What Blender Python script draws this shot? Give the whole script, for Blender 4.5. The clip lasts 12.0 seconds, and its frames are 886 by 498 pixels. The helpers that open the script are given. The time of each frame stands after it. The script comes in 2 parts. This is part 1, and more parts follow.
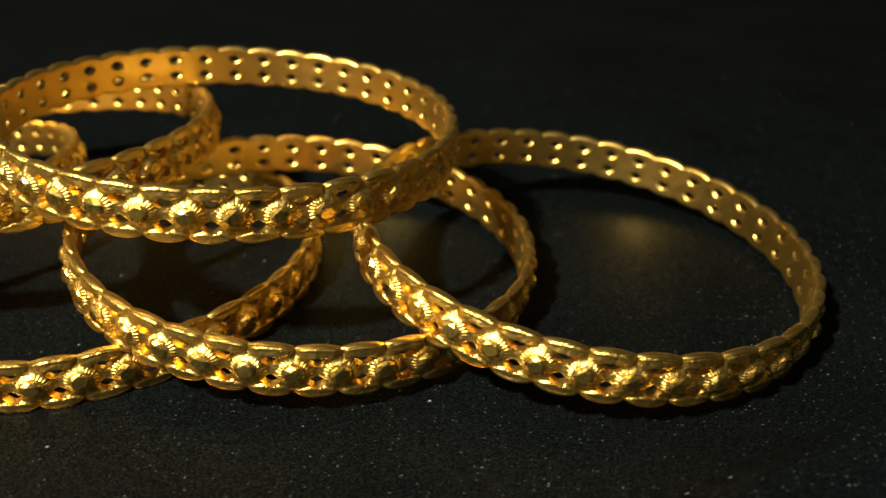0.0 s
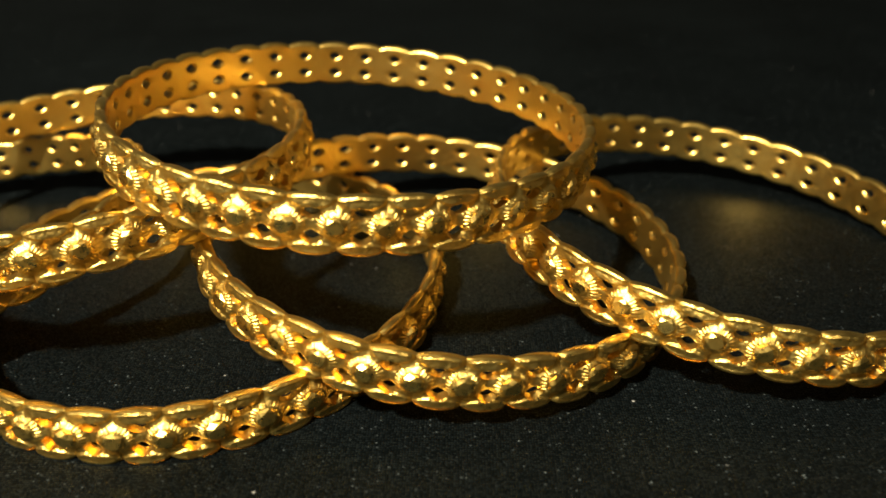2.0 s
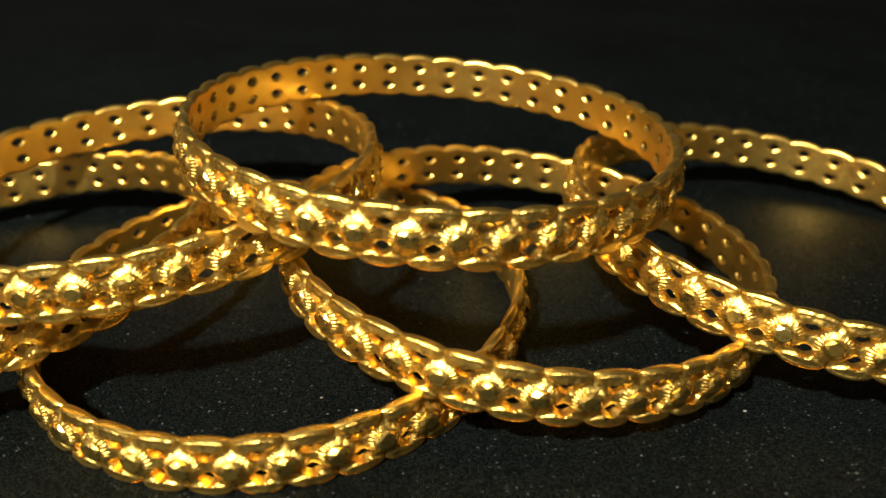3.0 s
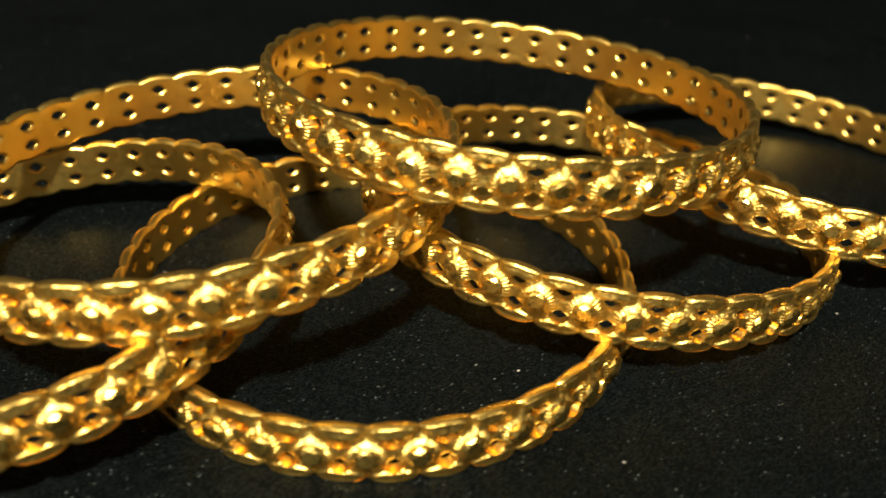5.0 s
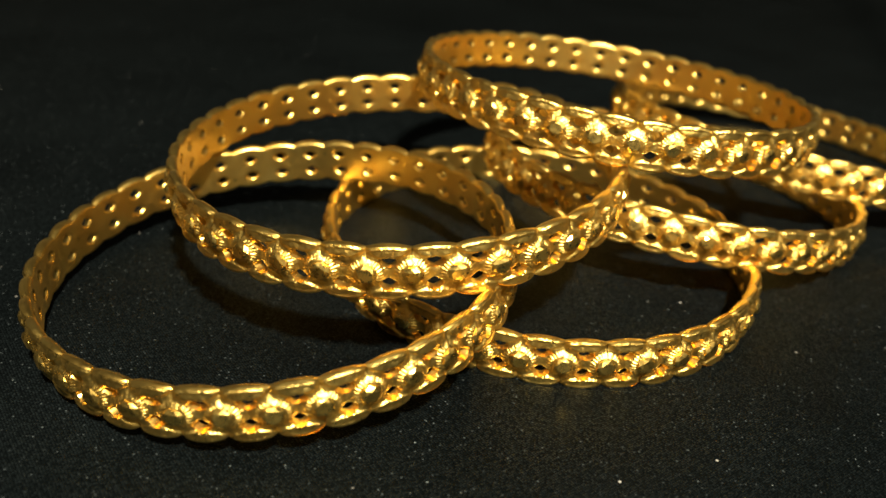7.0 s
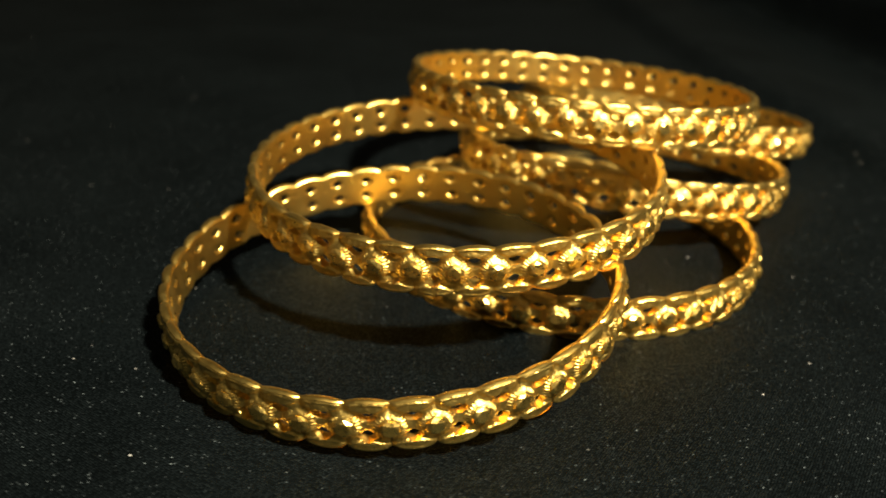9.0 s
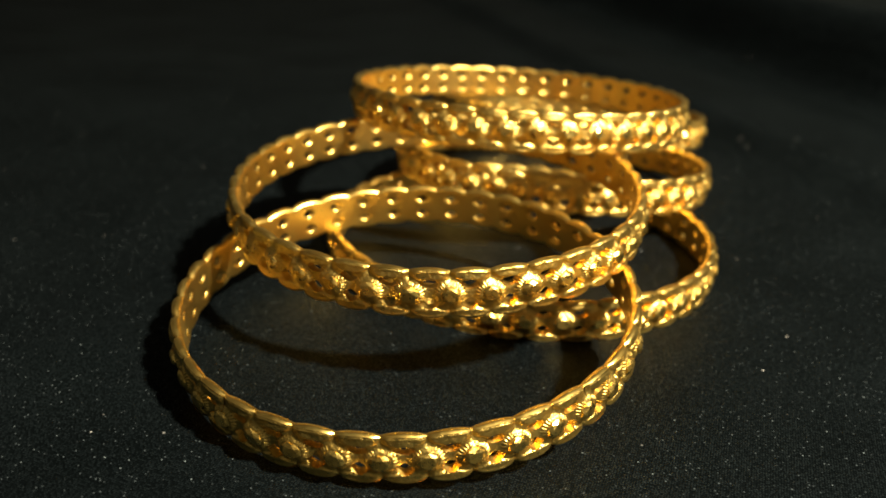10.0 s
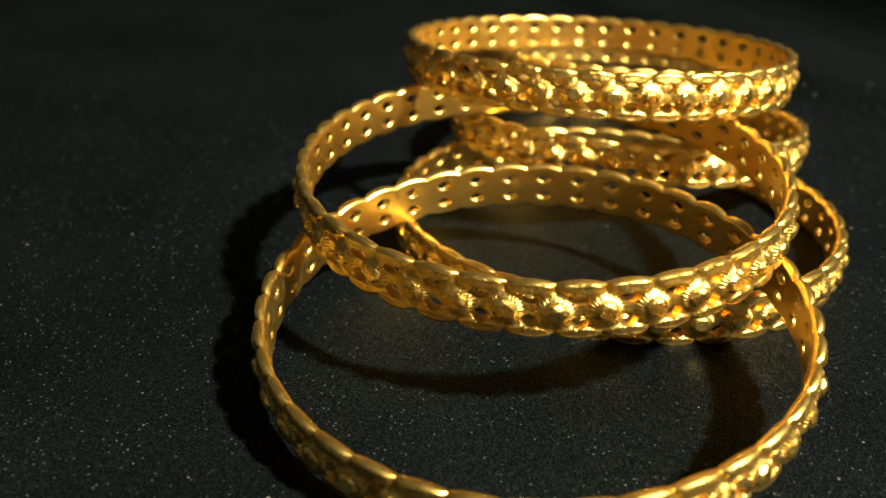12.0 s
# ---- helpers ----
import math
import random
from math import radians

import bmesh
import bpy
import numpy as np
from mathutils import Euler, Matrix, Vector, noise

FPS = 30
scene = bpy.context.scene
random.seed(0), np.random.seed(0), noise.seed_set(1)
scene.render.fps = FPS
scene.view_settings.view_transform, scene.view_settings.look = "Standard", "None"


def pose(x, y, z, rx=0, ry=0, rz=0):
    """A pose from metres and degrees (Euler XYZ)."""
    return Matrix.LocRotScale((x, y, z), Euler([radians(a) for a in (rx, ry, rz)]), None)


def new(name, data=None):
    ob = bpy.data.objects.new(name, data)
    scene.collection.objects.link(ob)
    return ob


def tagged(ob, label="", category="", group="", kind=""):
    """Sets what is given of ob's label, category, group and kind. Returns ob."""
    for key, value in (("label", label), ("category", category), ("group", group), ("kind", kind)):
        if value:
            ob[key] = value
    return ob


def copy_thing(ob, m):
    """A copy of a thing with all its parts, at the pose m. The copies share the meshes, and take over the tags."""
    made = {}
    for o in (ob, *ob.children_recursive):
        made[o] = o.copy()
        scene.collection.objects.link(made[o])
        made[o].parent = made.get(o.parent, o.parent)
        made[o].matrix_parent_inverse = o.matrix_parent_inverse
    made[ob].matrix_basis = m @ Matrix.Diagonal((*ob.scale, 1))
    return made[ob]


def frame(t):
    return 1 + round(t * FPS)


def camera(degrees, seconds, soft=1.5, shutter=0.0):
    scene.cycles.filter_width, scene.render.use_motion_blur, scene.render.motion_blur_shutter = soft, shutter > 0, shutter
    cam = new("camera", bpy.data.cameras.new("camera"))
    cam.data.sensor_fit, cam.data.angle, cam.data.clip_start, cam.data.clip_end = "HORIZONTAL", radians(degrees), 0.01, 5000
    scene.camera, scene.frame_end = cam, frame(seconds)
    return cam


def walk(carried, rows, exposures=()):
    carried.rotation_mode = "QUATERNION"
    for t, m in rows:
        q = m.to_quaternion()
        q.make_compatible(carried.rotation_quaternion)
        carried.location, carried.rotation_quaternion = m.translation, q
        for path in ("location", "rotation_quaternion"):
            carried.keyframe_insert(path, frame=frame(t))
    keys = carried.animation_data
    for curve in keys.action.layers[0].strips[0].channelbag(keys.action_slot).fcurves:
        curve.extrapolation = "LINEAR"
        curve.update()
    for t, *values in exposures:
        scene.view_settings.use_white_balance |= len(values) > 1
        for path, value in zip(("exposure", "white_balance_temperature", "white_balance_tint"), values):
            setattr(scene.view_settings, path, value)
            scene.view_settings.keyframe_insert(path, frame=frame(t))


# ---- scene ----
cam = camera(55.58, 12.0, soft=1.5, shutter=0.4)
# seconds, place in metres, turn in degrees
PATH = [
    (0.0, 0.04169, -0.11119, 0.05776, 63.615, 0.471, 1.373),
    (0.5, 0.03389, -0.10918, 0.05662, 63.031, 0.593, -1.126),
    (1.0, 0.02677, -0.10805, 0.05721, 62.416, 0.646, -3.618),
    (1.5, 0.01513, -0.10618, 0.05705, 62.598, 0.817, -5.459),
    (2.0, 0.00934, -0.10445, 0.05690, 62.790, 0.953, -6.812),
    (2.5, 0.00140, -0.10275, 0.05692, 63.114, 0.903, -8.060),
    (3.0, -0.00612, -0.10024, 0.05654, 63.483, 0.877, -9.894),
    (5.0, -0.04707, -0.08638, 0.05603, 61.158, -0.908, -28.343),
    (5.5, -0.05998, -0.08293, 0.05593, 60.610, -1.414, -31.826),
    (6.0, -0.07364, -0.08080, 0.05663, 61.037, -2.084, -35.286),
    (6.5, -0.09191, -0.07670, 0.05733, 62.249, -2.994, -39.035),
    (7.0, -0.10208, -0.07299, 0.05812, 63.022, -4.047, -43.854),
    (9.0, -0.13908, -0.04017, 0.05840, 65.444, -2.540, -64.769),
    (9.5, -0.14649, -0.02622, 0.05993, 65.836, -2.306, -72.008),
    (10.0, -0.14687, -0.01650, 0.06001, 66.179, -1.943, -78.180),
    (10.5, -0.14451, -0.00382, 0.06002, 66.835, -1.523, -83.081),
    (11.0, -0.14273, 0.00641, 0.06027, 66.359, -0.963, -85.468),
    (11.5, -0.13679, 0.00835, 0.05808, 64.007, -0.562, -85.250),
    (12.0, -0.13059, 0.00560, 0.05806, 62.297, -0.853, -81.552),
]
walk(cam, [(t, pose(x, y, z, rx, ry, rz)) for t, x, y, z, rx, ry, rz in PATH],
     exposures=[(0.0, -0.1), (2.0, 0.1), (5.0, -0.04), (7.0, 0.16), (9.0, 0.28), (10.5, 0.5), (12.0, 0.55)])
cam.data.dof.use_dof = True
cam.data.dof.focus_distance = 0.094
cam.data.dof.aperture_fstop = 23.0

# ---- light ----
world = bpy.data.worlds.new("dim_room")
scene.world = world
world.use_nodes = True
world.node_tree.nodes["Background"].inputs["Color"].default_value = (1.0, 0.86, 0.66, 1)
world.node_tree.nodes["Background"].inputs["Strength"].default_value = 0.006

LAMP = Vector((-0.207, -0.292, 0.406))


def lamp_light():
    data = bpy.data.lights.new("lamp_bulb", "POINT")
    data.energy = 37.5
    data.color = (1.0, 0.87, 0.63)
    data.shadow_soft_size = 0.016
    ob = new("lamp_bulb", data)
    ob.location = LAMP
    return ob


lamp_light()


# ---- materials ----
def material(name):
    m = bpy.data.materials.new(name)
    m.use_nodes = True
    nodes, links = m.node_tree.nodes, m.node_tree.links
    return m, nodes, links, nodes["Principled BSDF"]


def noise_node(nodes, links, scale, detail=3.0, rough=0.55, coord="Object", vary=False):
    tc = nodes.new("ShaderNodeTexCoord")
    n = nodes.new("ShaderNodeTexNoise")
    if vary:
        # alike pieces take their grain from different places
        n.noise_dimensions = "4D"
        info = nodes.new("ShaderNodeObjectInfo")
        far = nodes.new("ShaderNodeMath")
        far.operation = "MULTIPLY"
        far.inputs[1].default_value = 90.0
        links.new(info.outputs["Random"], far.inputs[0])
        links.new(far.outputs[0], n.inputs["W"])
    n.inputs["Scale"].default_value = scale
    n.inputs["Detail"].default_value = detail
    n.inputs["Roughness"].default_value = rough
    links.new(tc.outputs[coord], n.inputs["Vector"])
    return n


def ramp(nodes, links, source, a, b, lo=0.3, hi=0.7):
    r = nodes.new("ShaderNodeValToRGB")
    r.color_ramp.elements[0].position, r.color_ramp.elements[1].position = lo, hi
    r.color_ramp.elements[0].color, r.color_ramp.elements[1].color = a, b
    links.new(source, r.inputs["Fac"])
    return r


def bump(nodes, links, height, strength, distance, target):
    b = nodes.new("ShaderNodeBump")
    b.inputs["Strength"].default_value = strength
    b.inputs["Distance"].default_value = distance
    links.new(height, b.inputs["Height"])
    links.new(b.outputs["Normal"], target.inputs["Normal"])
    return b


def gold(name, rough_lo, rough_hi, grain, grain_depth, dent=1.0, tone=1.0):
    """Yellow gold with handling marks: slow tone change, fine grain and uneven polish."""
    m, nodes, links, bsdf = material(name)
    bsdf.inputs["Metallic"].default_value = 1.0
    slow = noise_node(nodes, links, 260, 2, vary=True)
    col = ramp(nodes, links, slow.outputs["Fac"], (0.95 * tone, 0.605 * tone, 0.14 * tone, 1), (1.0 * tone, 0.73 * tone, 0.215 * tone, 1))
    links.new(col.outputs["Color"], bsdf.inputs["Base Color"])
    fine = noise_node(nodes, links, grain, 4, 0.65, vary=True)
    dents = noise_node(nodes, links, 620, 2, vary=True)
    both = nodes.new("ShaderNodeMath")
    both.operation = "MULTIPLY_ADD"
    both.inputs[1].default_value = dent
    links.new(dents.outputs["Fac"], both.inputs[0])
    links.new(fine.outputs["Fac"], both.inputs[2])
    rr = ramp(nodes, links, fine.outputs["Fac"], (rough_lo,) * 3 + (1,), (rough_hi,) * 3 + (1,))
    links.new(rr.outputs["Color"], bsdf.inputs["Roughness"])
    bump(nodes, links, both.outputs[0], 0.5, grain_depth, bsdf)
    return m


GOLD_CUT = gold("polished_cut_gold", 0.22, 0.36, 1400, 0.00010, 1.4, 0.92)
GOLD_LINK = gold("stamped_gold", 0.25, 0.42, 2100, 0.00030, 2.2, 0.90)
GOLD_INSIDE = gold("satin_inside_gold", 0.27, 0.38, 1200, 0.00005, 1.0, 0.86)


def cloth_material():
    """Near-black woven satin: rows of threads of uneven tone, glints painted as pale flecks, soft gloss."""
    m, nodes, links, bsdf = material("black_satin")
    tc = nodes.new("ShaderNodeTexCoord")
    mapping = nodes.new("ShaderNodeMapping")
    mapping.inputs["Rotation"].default_value = (0, 0, radians(8))
    links.new(tc.outputs["Object"], mapping.inputs["Vector"])
    cells = nodes.new("ShaderNodeTexVoronoi")
    cells.voronoi_dimensions = "2D"
    cells.inputs["Scale"].default_value = 3500
    cells.inputs["Randomness"].default_value = 0.40
    links.new(mapping.outputs["Vector"], cells.inputs["Vector"])
    weave = ramp(nodes, links, cells.outputs["Distance"], (1, 1, 1, 1), (0, 0, 0, 1), 0.10, 0.58)
    tone = nodes.new("ShaderNodeSeparateColor")
    links.new(cells.outputs["Color"], tone.inputs[0])
    thread = ramp(nodes, links, tone.outputs[0], (0.20, 0.20, 0.20, 1), (1, 1, 1, 1), 0.10, 1.0)
    lit = nodes.new("ShaderNodeMath")
    lit.operation = "MULTIPLY"
    links.new(weave.outputs["Color"], lit.inputs[0])
    links.new(thread.outputs["Color"], lit.inputs[1])
    slow = noise_node(nodes, links, 30, 3)
    col = ramp(nodes, links, slow.outputs["Fac"], (0.0012, 0.0018, 0.0021, 1), (0.0022, 0.0032, 0.0037, 1))

    def flecks(scale, size, pick_from, colour, under):
        """Glints of the weave put into the base colour: a small pale dot in some of the cells."""
        v = nodes.new("ShaderNodeTexVoronoi")
        v.inputs["Scale"].default_value = scale
        links.new(mapping.outputs["Vector"], v.inputs["Vector"])
        dot = ramp(nodes, links, v.outputs["Distance"], (1, 1, 1, 1), (0, 0, 0, 1), size * 0.5, size)
        part_of = nodes.new("ShaderNodeSeparateColor")
        links.new(v.outputs["Color"], part_of.inputs[0])
        some = ramp(nodes, links, part_of.outputs[0], (0, 0, 0, 1), (1, 1, 1, 1), pick_from, 1.0)
        both = nodes.new("ShaderNodeMath")
        both.operation = "MULTIPLY"
        links.new(dot.outputs["Color"], both.inputs[0])
        links.new(some.outputs["Color"], both.inputs[1])
        mix = nodes.new("ShaderNodeMixRGB")
        links.new(both.outputs[0], mix.inputs["Fac"])
        links.new(under, mix.inputs[1])
        mix.inputs[2].default_value = (*colour, 1)
        return mix.outputs[0]

    level = ramp(nodes, links, lit.outputs[0], (0.55, 0.55, 0.55, 1), (3.5, 3.5, 3.5, 1), 0.0, 1.0)
    threads = nodes.new("ShaderNodeMixRGB")
    threads.blend_type = "MULTIPLY"
    threads.inputs["Fac"].default_value = 1.0
    links.new(col.outputs["Color"], threads.inputs[1])
    links.new(level.outputs["Color"], threads.inputs[2])
    # three sizes of painted glint, from dense and dim to sparse and bright
    c1 = flecks(2100, 0.30, 0.80, (0.045, 0.056, 0.062), threads.outputs[0])
    c2 = flecks(1300, 0.18, 0.92, (0.11, 0.135, 0.145), c1)
    c3 = flecks(260, 0.055, 0.80, (0.36, 0.36, 0.35), c2)
    links.new(c3, bsdf.inputs["Base Color"])
    bsdf.inputs["Roughness"].default_value = 0.5
    gloss = ramp(nodes, links, lit.outputs[0], (0.02, 0.02, 0.02, 1), (0.13, 0.13, 0.13, 1), 0.0, 0.7)
    links.new(gloss.outputs["Color"], bsdf.inputs["Specular IOR Level"])
    bsdf.inputs["Specular Tint"].default_value = (0.72, 0.92, 1.0, 1)
    bump(nodes, links, lit.outputs[0], 0.35, 0.00010, bsdf)
    return m


def plain(name, a, b, scale, rough):
    m, nodes, links, bsdf = material(name)
    n = noise_node(nodes, links, scale, 4)
    col = ramp(nodes, links, n.outputs["Fac"], (*a, 1), (*b, 1))
    links.new(col.outputs["Color"], bsdf.inputs["Base Color"])
    bsdf.inputs["Roughness"].default_value = rough
    bump(nodes, links, n.outputs["Fac"], 0.2, 0.002, bsdf)
    return m


CLOTH = cloth_material()
PLASTER = plain("dark_room_paint", (0.130, 0.132, 0.130), (0.165, 0.168, 0.165), 3, 0.9)


# ---- the cloth and the dark room ----
FOLDS = [
    # distance along the normal, half width, rise
    (0.077, 0.0038, 0.0054),
    (0.116, 0.014, -0.0042),
    (0.147, 0.0040, 0.0260),
    (0.225, 0.025, -0.0140),
    (0.300, 0.007, 0.0180),
    (0.500, 0.100, 0.0200),
]
FOLD_DIR = radians(30)


def fold(x, y):
    """Height of the cloth: flat under the bangles, long steep-sided folds to one side of them."""
    away = min(1.0, max(0.0, (math.hypot(x / 0.092, y / 0.046) - 1.0) / 0.35))
    away = away * away * (3 - 2 * away)
    along = x * math.cos(FOLD_DIR) + y * math.sin(FOLD_DIR)
    s = x * math.sin(FOLD_DIR) - y * math.cos(FOLD_DIR) + 0.008 * noise.noise((along * 6, 0.7, 0.2))
    z = 0.0
    for place, width, rise in FOLDS:
        z += rise * 0.5 * (1 + math.tanh((s - place) / width))
    z += 0.0022 * noise.noise((x * 7, y * 7, 0.3)) + 0.0012
    return away * z - 0.0002


def link_mesh(name, verts, faces, mat, smooth=True):
    me = bpy.data.meshes.new(name)
    me.from_pydata(verts, [], faces)
    me.materials.append(mat)
    if smooth:
        me.polygons.foreach_set("use_smooth", [True] * len(me.polygons))
    me.update()
    return me


def build_cloth():
    n, half = 520, 1.2
    axis = [half * (abs(i / n * 2 - 1) ** 1.5) * (1 if i * 2 > n else -1) for i in range(n + 1)]
    verts = [(x, y, fold(x, y)) for y in axis for x in axis]
    w = n + 1
    faces = [(j * w + i, j * w + i + 1, (j + 1) * w + i + 1, (j + 1) * w + i) for j in range(n) for i in range(n)]
    ob = new("ground", link_mesh("cloth", verts, faces, CLOTH))
    tagged(ob, "black woven satin cloth spread flat with soft folds", "cloth", kind="structure")
    return ob


build_cloth()


def box(name, lo, hi, mat, label, category):
    bm = bmesh.new()
    bmesh.ops.create_cube(bm, size=1)
    for v in bm.verts:
        v.co = [(lo[i] + hi[i]) / 2 + v.co[i] * (hi[i] - lo[i]) for i in range(3)]
    me = bpy.data.meshes.new(name)
    bm.to_mesh(me)
    bm.free()
    me.materials.append(mat)
    return tagged(new(name, me), label, category, kind="structure")


WALL = "plain dark painted wall of the dim room"
box("wall_north", (-1.6, 1.5, -0.1), (1.6, 1.6, 1.8), PLASTER, WALL, "wall")
box("wall_south", (-1.6, -1.6, -0.1), (1.6, -1.5, 1.8), PLASTER, WALL, "wall")
box("wall_east", (1.5, -1.5, -0.1), (1.6, 1.5, 1.8), PLASTER, WALL, "wall")
box("wall_west", (-1.6, -1.5, -0.1), (-1.5, 1.5, 1.8), PLASTER, WALL, "wall")
box("ceiling", (-1.6, -1.6, 1.8), (1.6, 1.6, 1.9), PLASTER, "plain dark ceiling of the dim room", "ceiling")
box("floor", (-1.6, -1.6, -0.14), (1.6, 1.6, -0.04), PLASTER, "dark surface under the cloth", "floor")

# ---- the bangles ----
RADIUS, HEIGHT, COUNT = 0.03188, 0.00617, 39
PITCH = 2 * math.pi / COUNT
WIDE = RADIUS * PITCH


def edge(u):
    """Half height of the scalloped band at u (-0.5 to 0.5 across one link)."""
    return HEIGHT * (0.523 - 0.066 * abs(2 * u) ** 2.2)


HOLE_V, HOLE_A, HOLE_B = 0.00130, 0.00122, 0.00074


def hole(x, y, size=1.0):
    """1 on the rim of the nearer of a link's two holes, less inside: pointed at its ends, like a lens."""
    p, q = abs(x) / HOLE_A, abs(abs(y) - HOLE_V) / HOLE_B
    return (p ** 1.4 + q ** 1.4) ** (1 / 1.4) / size


def step(a, b, t):
    t = min(1.0, max(0.0, (t - a) / (b - a)))
    return t * t * (3 - 2 * t)


BEAD_R = 0.00142
MILLED = 26


def relief(u, y):
    """Height of a link's outer face over the band's radius: a domed band, petals with a notch between them, a milled collar round each bead."""
    q = abs(y)
    e = edge(u)
    far = abs(2 * u)
    # domed across the band, down to a thin edge
    z = 0.00018 - 0.00034 * (q / e) ** 2.5
    # petals with a crisp inner lip and a notch where two of them meet
    lip = 0.00186 + 0.00078 * far ** 2.2
    z += (0.00033 - 0.00024 * far ** 2) * step(lip - 0.00020, lip + 0.00012, q)
    z -= 0.00022 * math.exp(-(((1 - far) / 0.16) ** 2)) * step(0.0014, 0.0022, q)
    # a raised line along the scalloped edge
    z += 0.00009 * math.exp(-(((e - q - 0.00026) / 0.00013) ** 2)) * (1 - far ** 6)
    # hollow between neighbouring beads
    z -= 0.00022 * math.exp(-((u / 0.13) ** 2)) * (1 - step(0.0006, 0.0010, q))
    # collar fanned round the bead, cut with fine ribs
    reach = (0.5 - abs(u)) * WIDE
    d = math.hypot(y * 1.16, reach)
    fan = math.atan2(y, reach + 1e-6)
    z += 0.00036 * (1 - step(BEAD_R - 0.0002, 0.00208, d))
    z += 0.00011 * math.cos(fan * MILLED) * step(0.25, 0.65, math.cos(fan)) * step(BEAD_R - 0.0001, BEAD_R + 0.0001, d) * (1 - step(0.00175, 0.00208, d))
    # the metal dips a little towards the pierced holes
    k = hole(u * WIDE, y)
    if k < 1.25:
        z -= 0.00008 * step(0.0, 1.0, (1.25 - max(k, 1.0)) / 0.25)
    return z


def on_band(u, y, r):
    a = u * PITCH
    return (r * math.cos(a), r * math.sin(a), y)


def push_to_hole(u, y, size):
    """Moves a grid place near a hole's outline onto it, so that the holes have clean rims."""
    x = u * WIDE
    k = hole(x, y, size)
    if 0.72 < k < 1.16:
        s = 1 if y > 0 else -1
        x, dy = x / k, (y - s * HOLE_V) / k
        return x / WIDE, s * HOLE_V + dy
    return u, y


def link_verts(nu, nv, height, size=1.0):
    verts, keep = [], []
    for j in range(nv + 1):
        s = -1 + 2 * j / nv
        for i in range(nu + 1):
            u = -0.5 + i / nu
            u2, y2 = push_to_hole(u, s * edge(u), size)
            verts.append(on_band(u2, y2, RADIUS + height(u2, y2)))
            keep.append(hole(u2 * WIDE, y2, size))
    w = nu + 1
    faces = []
    for j in range(nv):
        for i in range(nu):
            f = (j * w + i, j * w + i + 1, (j + 1) * w + i + 1, (j + 1) * w + i)
            if sum(keep[k] for k in f) / 4 > 0.985 or min(keep[k] for k in f) > 0.995:
                faces.append(f)
    return verts, faces


LINK = link_mesh("link", *link_verts(54, 70, relief), GOLD_LINK)


PUNCH = 0.74


def inner_mesh():
    """The smooth inside of the band with two rows of punched holes, joined to the outer edge by a thin rolled rim."""
    nu, nv = 22, 34

    def inside(u, y):
        k = hole(u * WIDE, y, PUNCH)
        t = max(0.0, min(1.0, (1.45 - k) / 0.45))
        e = max(0.0, 1 - (edge(u) - abs(y)) / 0.0003)
        return -0.00105 + 0.00026 * t * t + 0.00035 * e * e

    base, cell = link_verts(nu, nv, inside, PUNCH)
    verts, faces = [], []
    w = nu + 1
    for c in range(COUNT):
        a = c * PITCH
        ca, sa = math.cos(a), math.sin(a)
        o = len(verts)
        verts += [(x * ca - y * sa, x * sa + y * ca, z) for x, y, z in base]
        faces += [(f[3] + o, f[2] + o, f[1] + o, f[0] + o) for f in cell]
        # rim strip from the inside to the outer edge, above and below
        for s, row in ((-1, 0), (1, nv)):
            start = len(verts)
            for i in range(nu + 1):
                u = -0.5 + i / nu
                tip = RADIUS + relief(u, s * edge(u))
                for k in range(6):
                    w = k / 5
                    r, lift = (RADIUS - 0.00070) * (1 - w) + tip * w, 0.00012 * math.sin(math.pi * w)
                    x, y, z = on_band(u, s * (edge(u) + lift), r)
                    verts.append((x * ca - y * sa, x * sa + y * ca, z))
            for i in range(nu):
                for k in range(5):
                    q = start + i * 6 + k
                    f = (q, q + 1, q + 7, q + 6)
                    faces.append(f if s < 0 else f[::-1])
        # short walls through the holes
        for s in (-1, 1):
            start = len(verts)
            for i in range(16):
                b = 2 * math.pi * i / 16
                k = hole(HOLE_A * math.cos(b), HOLE_V + HOLE_B * math.sin(b))
                u, y = HOLE_A * math.cos(b) / k / WIDE, s * HOLE_V + HOLE_B * math.sin(b) / k
                for r, size in ((RADIUS - 0.00080, PUNCH), (RADIUS + relief(u, y), 1.0)):
                    x, yy, z = on_band(u * size, s * HOLE_V + (y - s * HOLE_V) * size, r)
                    verts.append((x * ca - yy * sa, x * sa + yy * ca, z))
            for i in range(16):
                q, n = start + i * 2, start + (i + 1) % 16 * 2
                faces.append((q, q + 1, n + 1, n))
    return link_mesh("inner_band", verts, faces, GOLD_INSIDE)


INNER = inner_mesh()


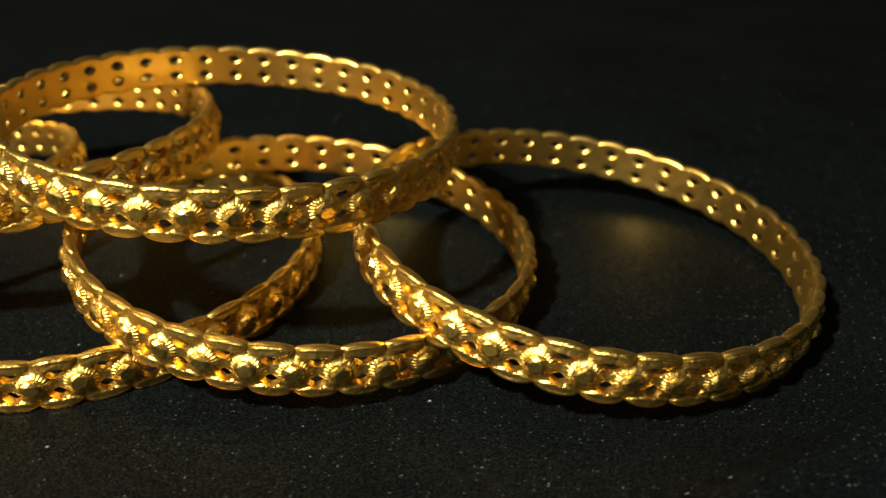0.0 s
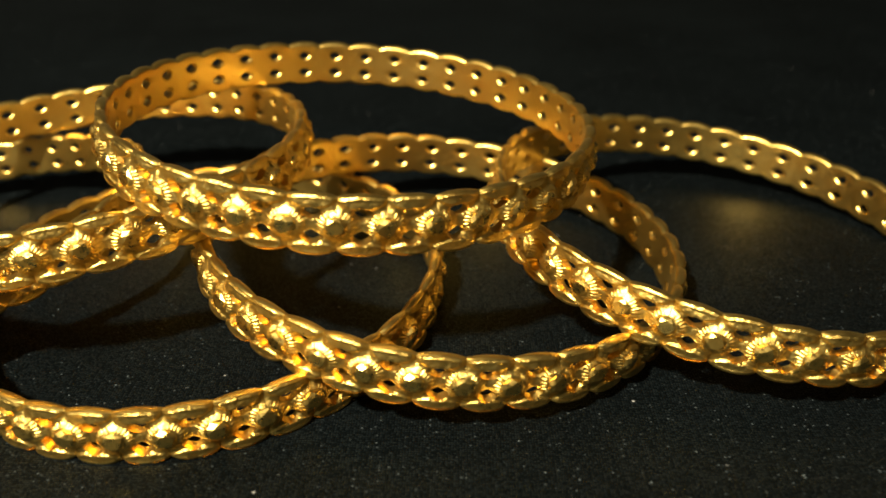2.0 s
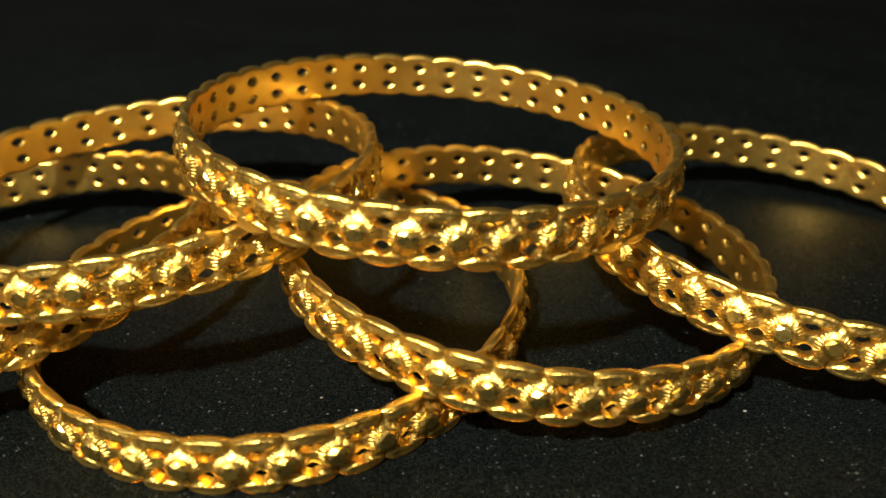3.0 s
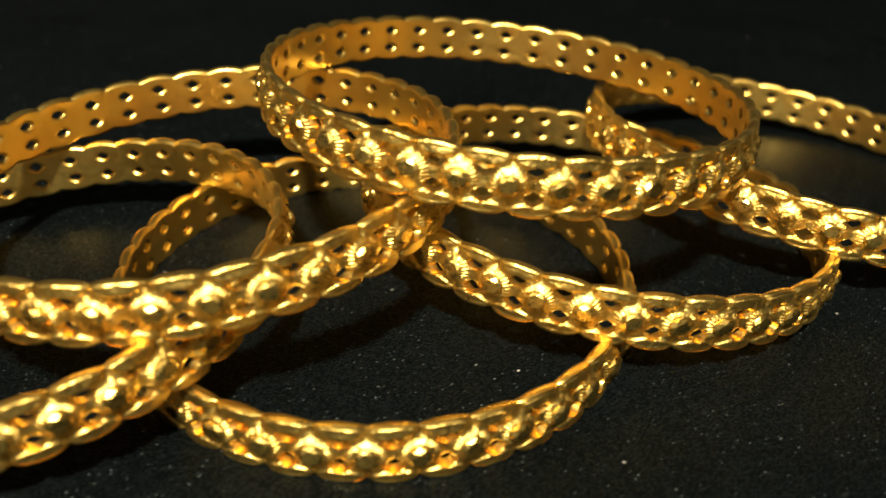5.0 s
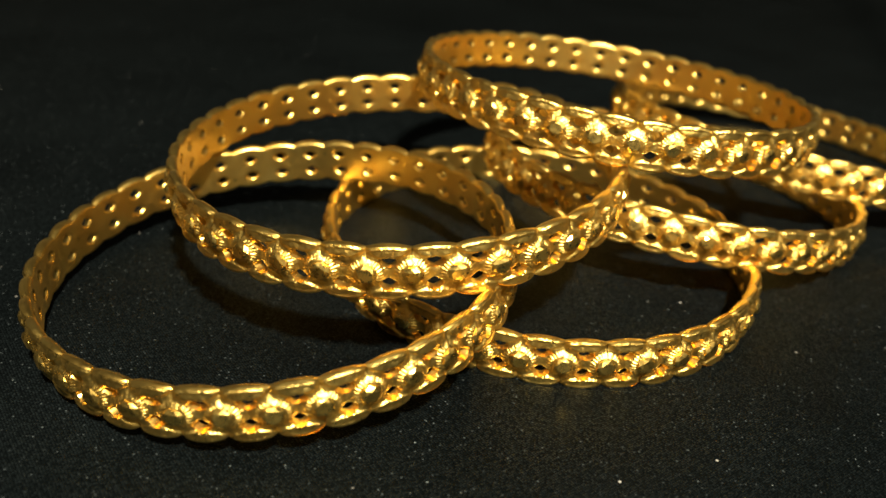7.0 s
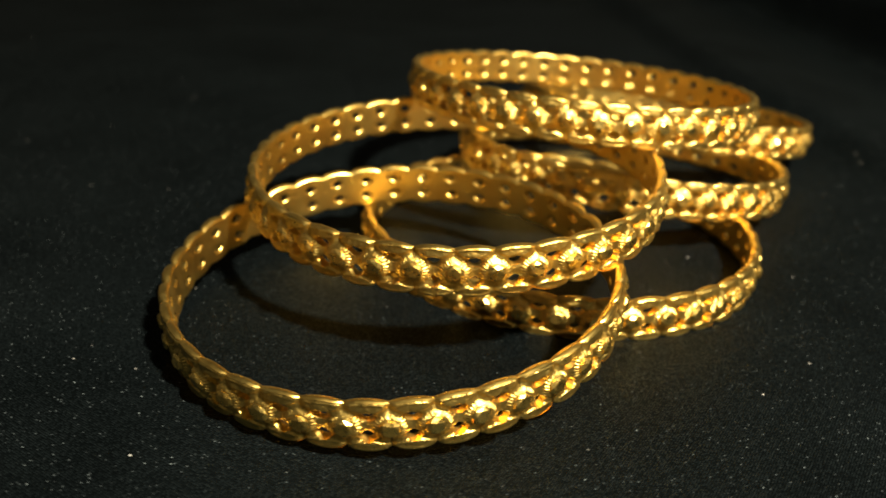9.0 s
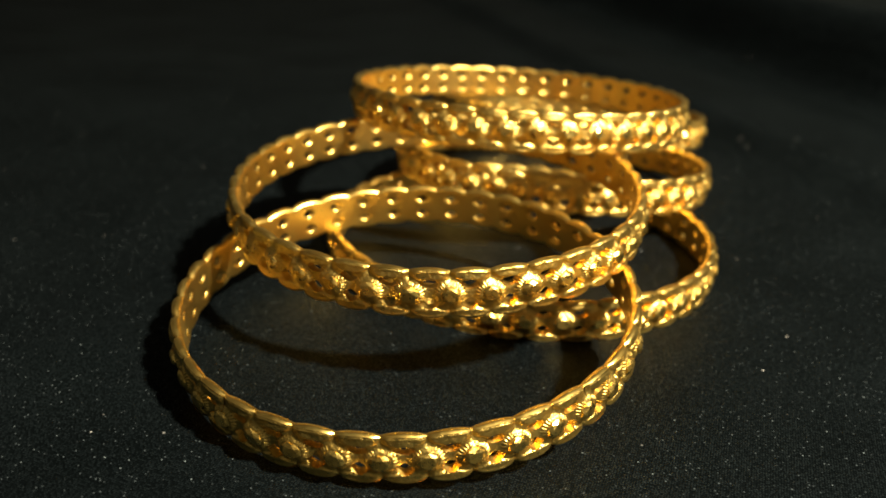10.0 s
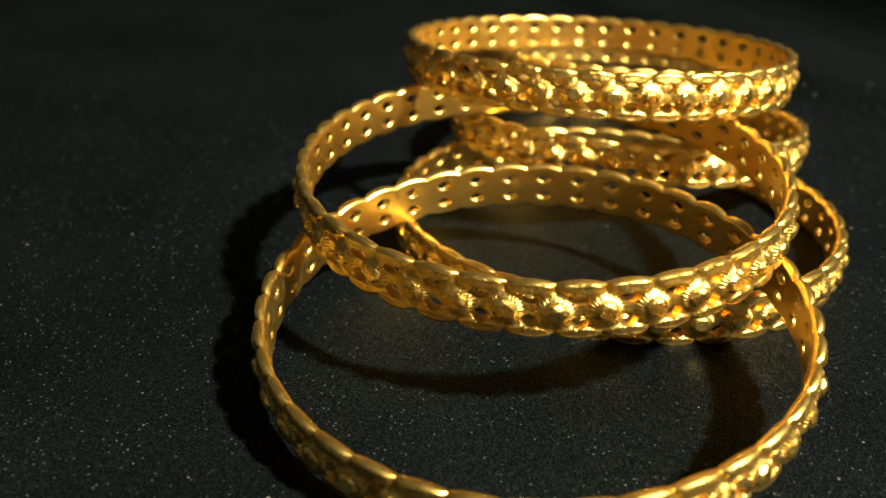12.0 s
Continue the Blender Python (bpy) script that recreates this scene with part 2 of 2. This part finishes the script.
def bead_mesh():
    """A diamond-cut bead: a low dome of two rows of facets under a flat table."""
    verts, faces = [], []
    # width, height, rise in millimetres and the turn of each ring of corners
    rings = ((1.42, 1.18, -0.30, 0.0), (1.42, 1.18, 0.40, 0.0), (1.24, 1.04, 0.74, 0.5), (0.88, 0.74, 0.96, 0.0))
    n = 7
    for a, b, z, turn in rings:
        for i in range(n):
            t = 2 * math.pi * (i + turn) / n
            y, zz = a * math.cos(t) / 1000, b * math.sin(t) / 1000
            verts.append((RADIUS + z / 1000 - 0.06 * y, y, zz))
    for k in range(len(rings) - 1):
        for i in range(n):
            a, b = k * n + i, k * n + (i + 1) % n
            c, d = a + n, b + n
            if rings[k][3] == rings[k + 1][3]:
                faces.append((a, b, d, c))
            elif rings[k + 1][3]:
                faces += [(a, b, c), (b, d, c)]
            else:
                faces += [(a, b, d), (a, d, c)]
    faces.append(tuple((len(rings) - 1) * n + i for i in range(n)))
    return link_mesh("bead", verts, faces, GOLD_CUT, smooth=False)


BEAD = bead_mesh()


def part(name, mesh, parent, angle=0.0, label="", lean=0.0):
    """One piece of the band; lean: degrees by which a hand-set piece may tip out of line."""
    ob = new(name, mesh)
    ob.parent = parent
    out = Matrix.Translation((RADIUS, 0, 0))
    tip = pose(0, 0, 0, *(random.uniform(-lean, lean) for _ in range(3)))
    ob.matrix_basis = Matrix.Rotation(angle, 4, "Z") @ out @ tip @ out.inverted()
    return tagged(ob, label)


def bangle():
    ob = new("bangle")
    ob.empty_display_size = 0.01
    part("inner_band", INNER, ob, 0.0, "smooth satin gold inside with two rows of holes")
    for i in range(COUNT):
        part("link", LINK, ob, i * PITCH, lean=1.6)
        part("bead", BEAD, ob, (i + 0.49) * PITCH, lean=10.0)
    return ob


LABEL_D = "gold bangle lying flat on the black cloth under two others"
LABEL_A = "gold bangle on the cloth with one side raised on another"
LABEL_E = "gold openwork bangle tilted against a flat one below it"
LABEL_G = "gold bangle leaning with one edge on its neighbour"
LABEL_B = "beaded gold bangle resting across three others in the pile"
LABEL_F = "gold bangle lying topmost on the pile of bangles"

# centre, turn in degrees, stretch across, phase of the pattern, 1 if it lies face down
BANGLES = [
    ((-0.01069, -0.00331, 0.00285), (0.26, -0.24, -104.05), (1.0360, 0.9541), 0.92, 0, LABEL_D),
    ((-0.04910, 0.00715, 0.00761), (7.13, -0.85, -103.34), (0.9543, 0.9238), 0.71, 0, LABEL_A),
    ((0.02028, -0.00602, 0.00722), (-7.02, -2.77, -121.30), (0.9775, 0.9638), -3.50, 0, LABEL_E),
    ((0.05802, -0.00629, 0.00770), (-8.45, 0.14, -99.43), (1.0217, 0.9676), -1.71, 0, LABEL_G),
    ((-0.02822, 0.00789, 0.01580), (2.82, 1.17, -141.43), (0.9971, 0.9509), -1.14, 1, LABEL_B),
    ((0.00970, 0.00059, 0.02162), (-4.35, -3.46, -130.64), (0.9720, 0.9512), 4.42, 0, LABEL_F),
]

proto = bangle()
made = [proto] + [copy_thing(proto, Matrix()) for _ in BANGLES[1:]]
for ob, (centre, turn, stretch, phase, turned_over, label) in zip(made, BANGLES):
    ob.matrix_basis = pose(*centre, *turn) @ Matrix.Diagonal((*stretch, 1, 1))
    spin = Matrix.Rotation(radians(phase), 4, "Z") @ Matrix.Rotation(radians(180 * turned_over), 4, "X")
    for child in ob.children:
        child.matrix_basis = spin @ child.matrix_basis
    tagged(ob, label, "bangle", "gold bangles in the pile")
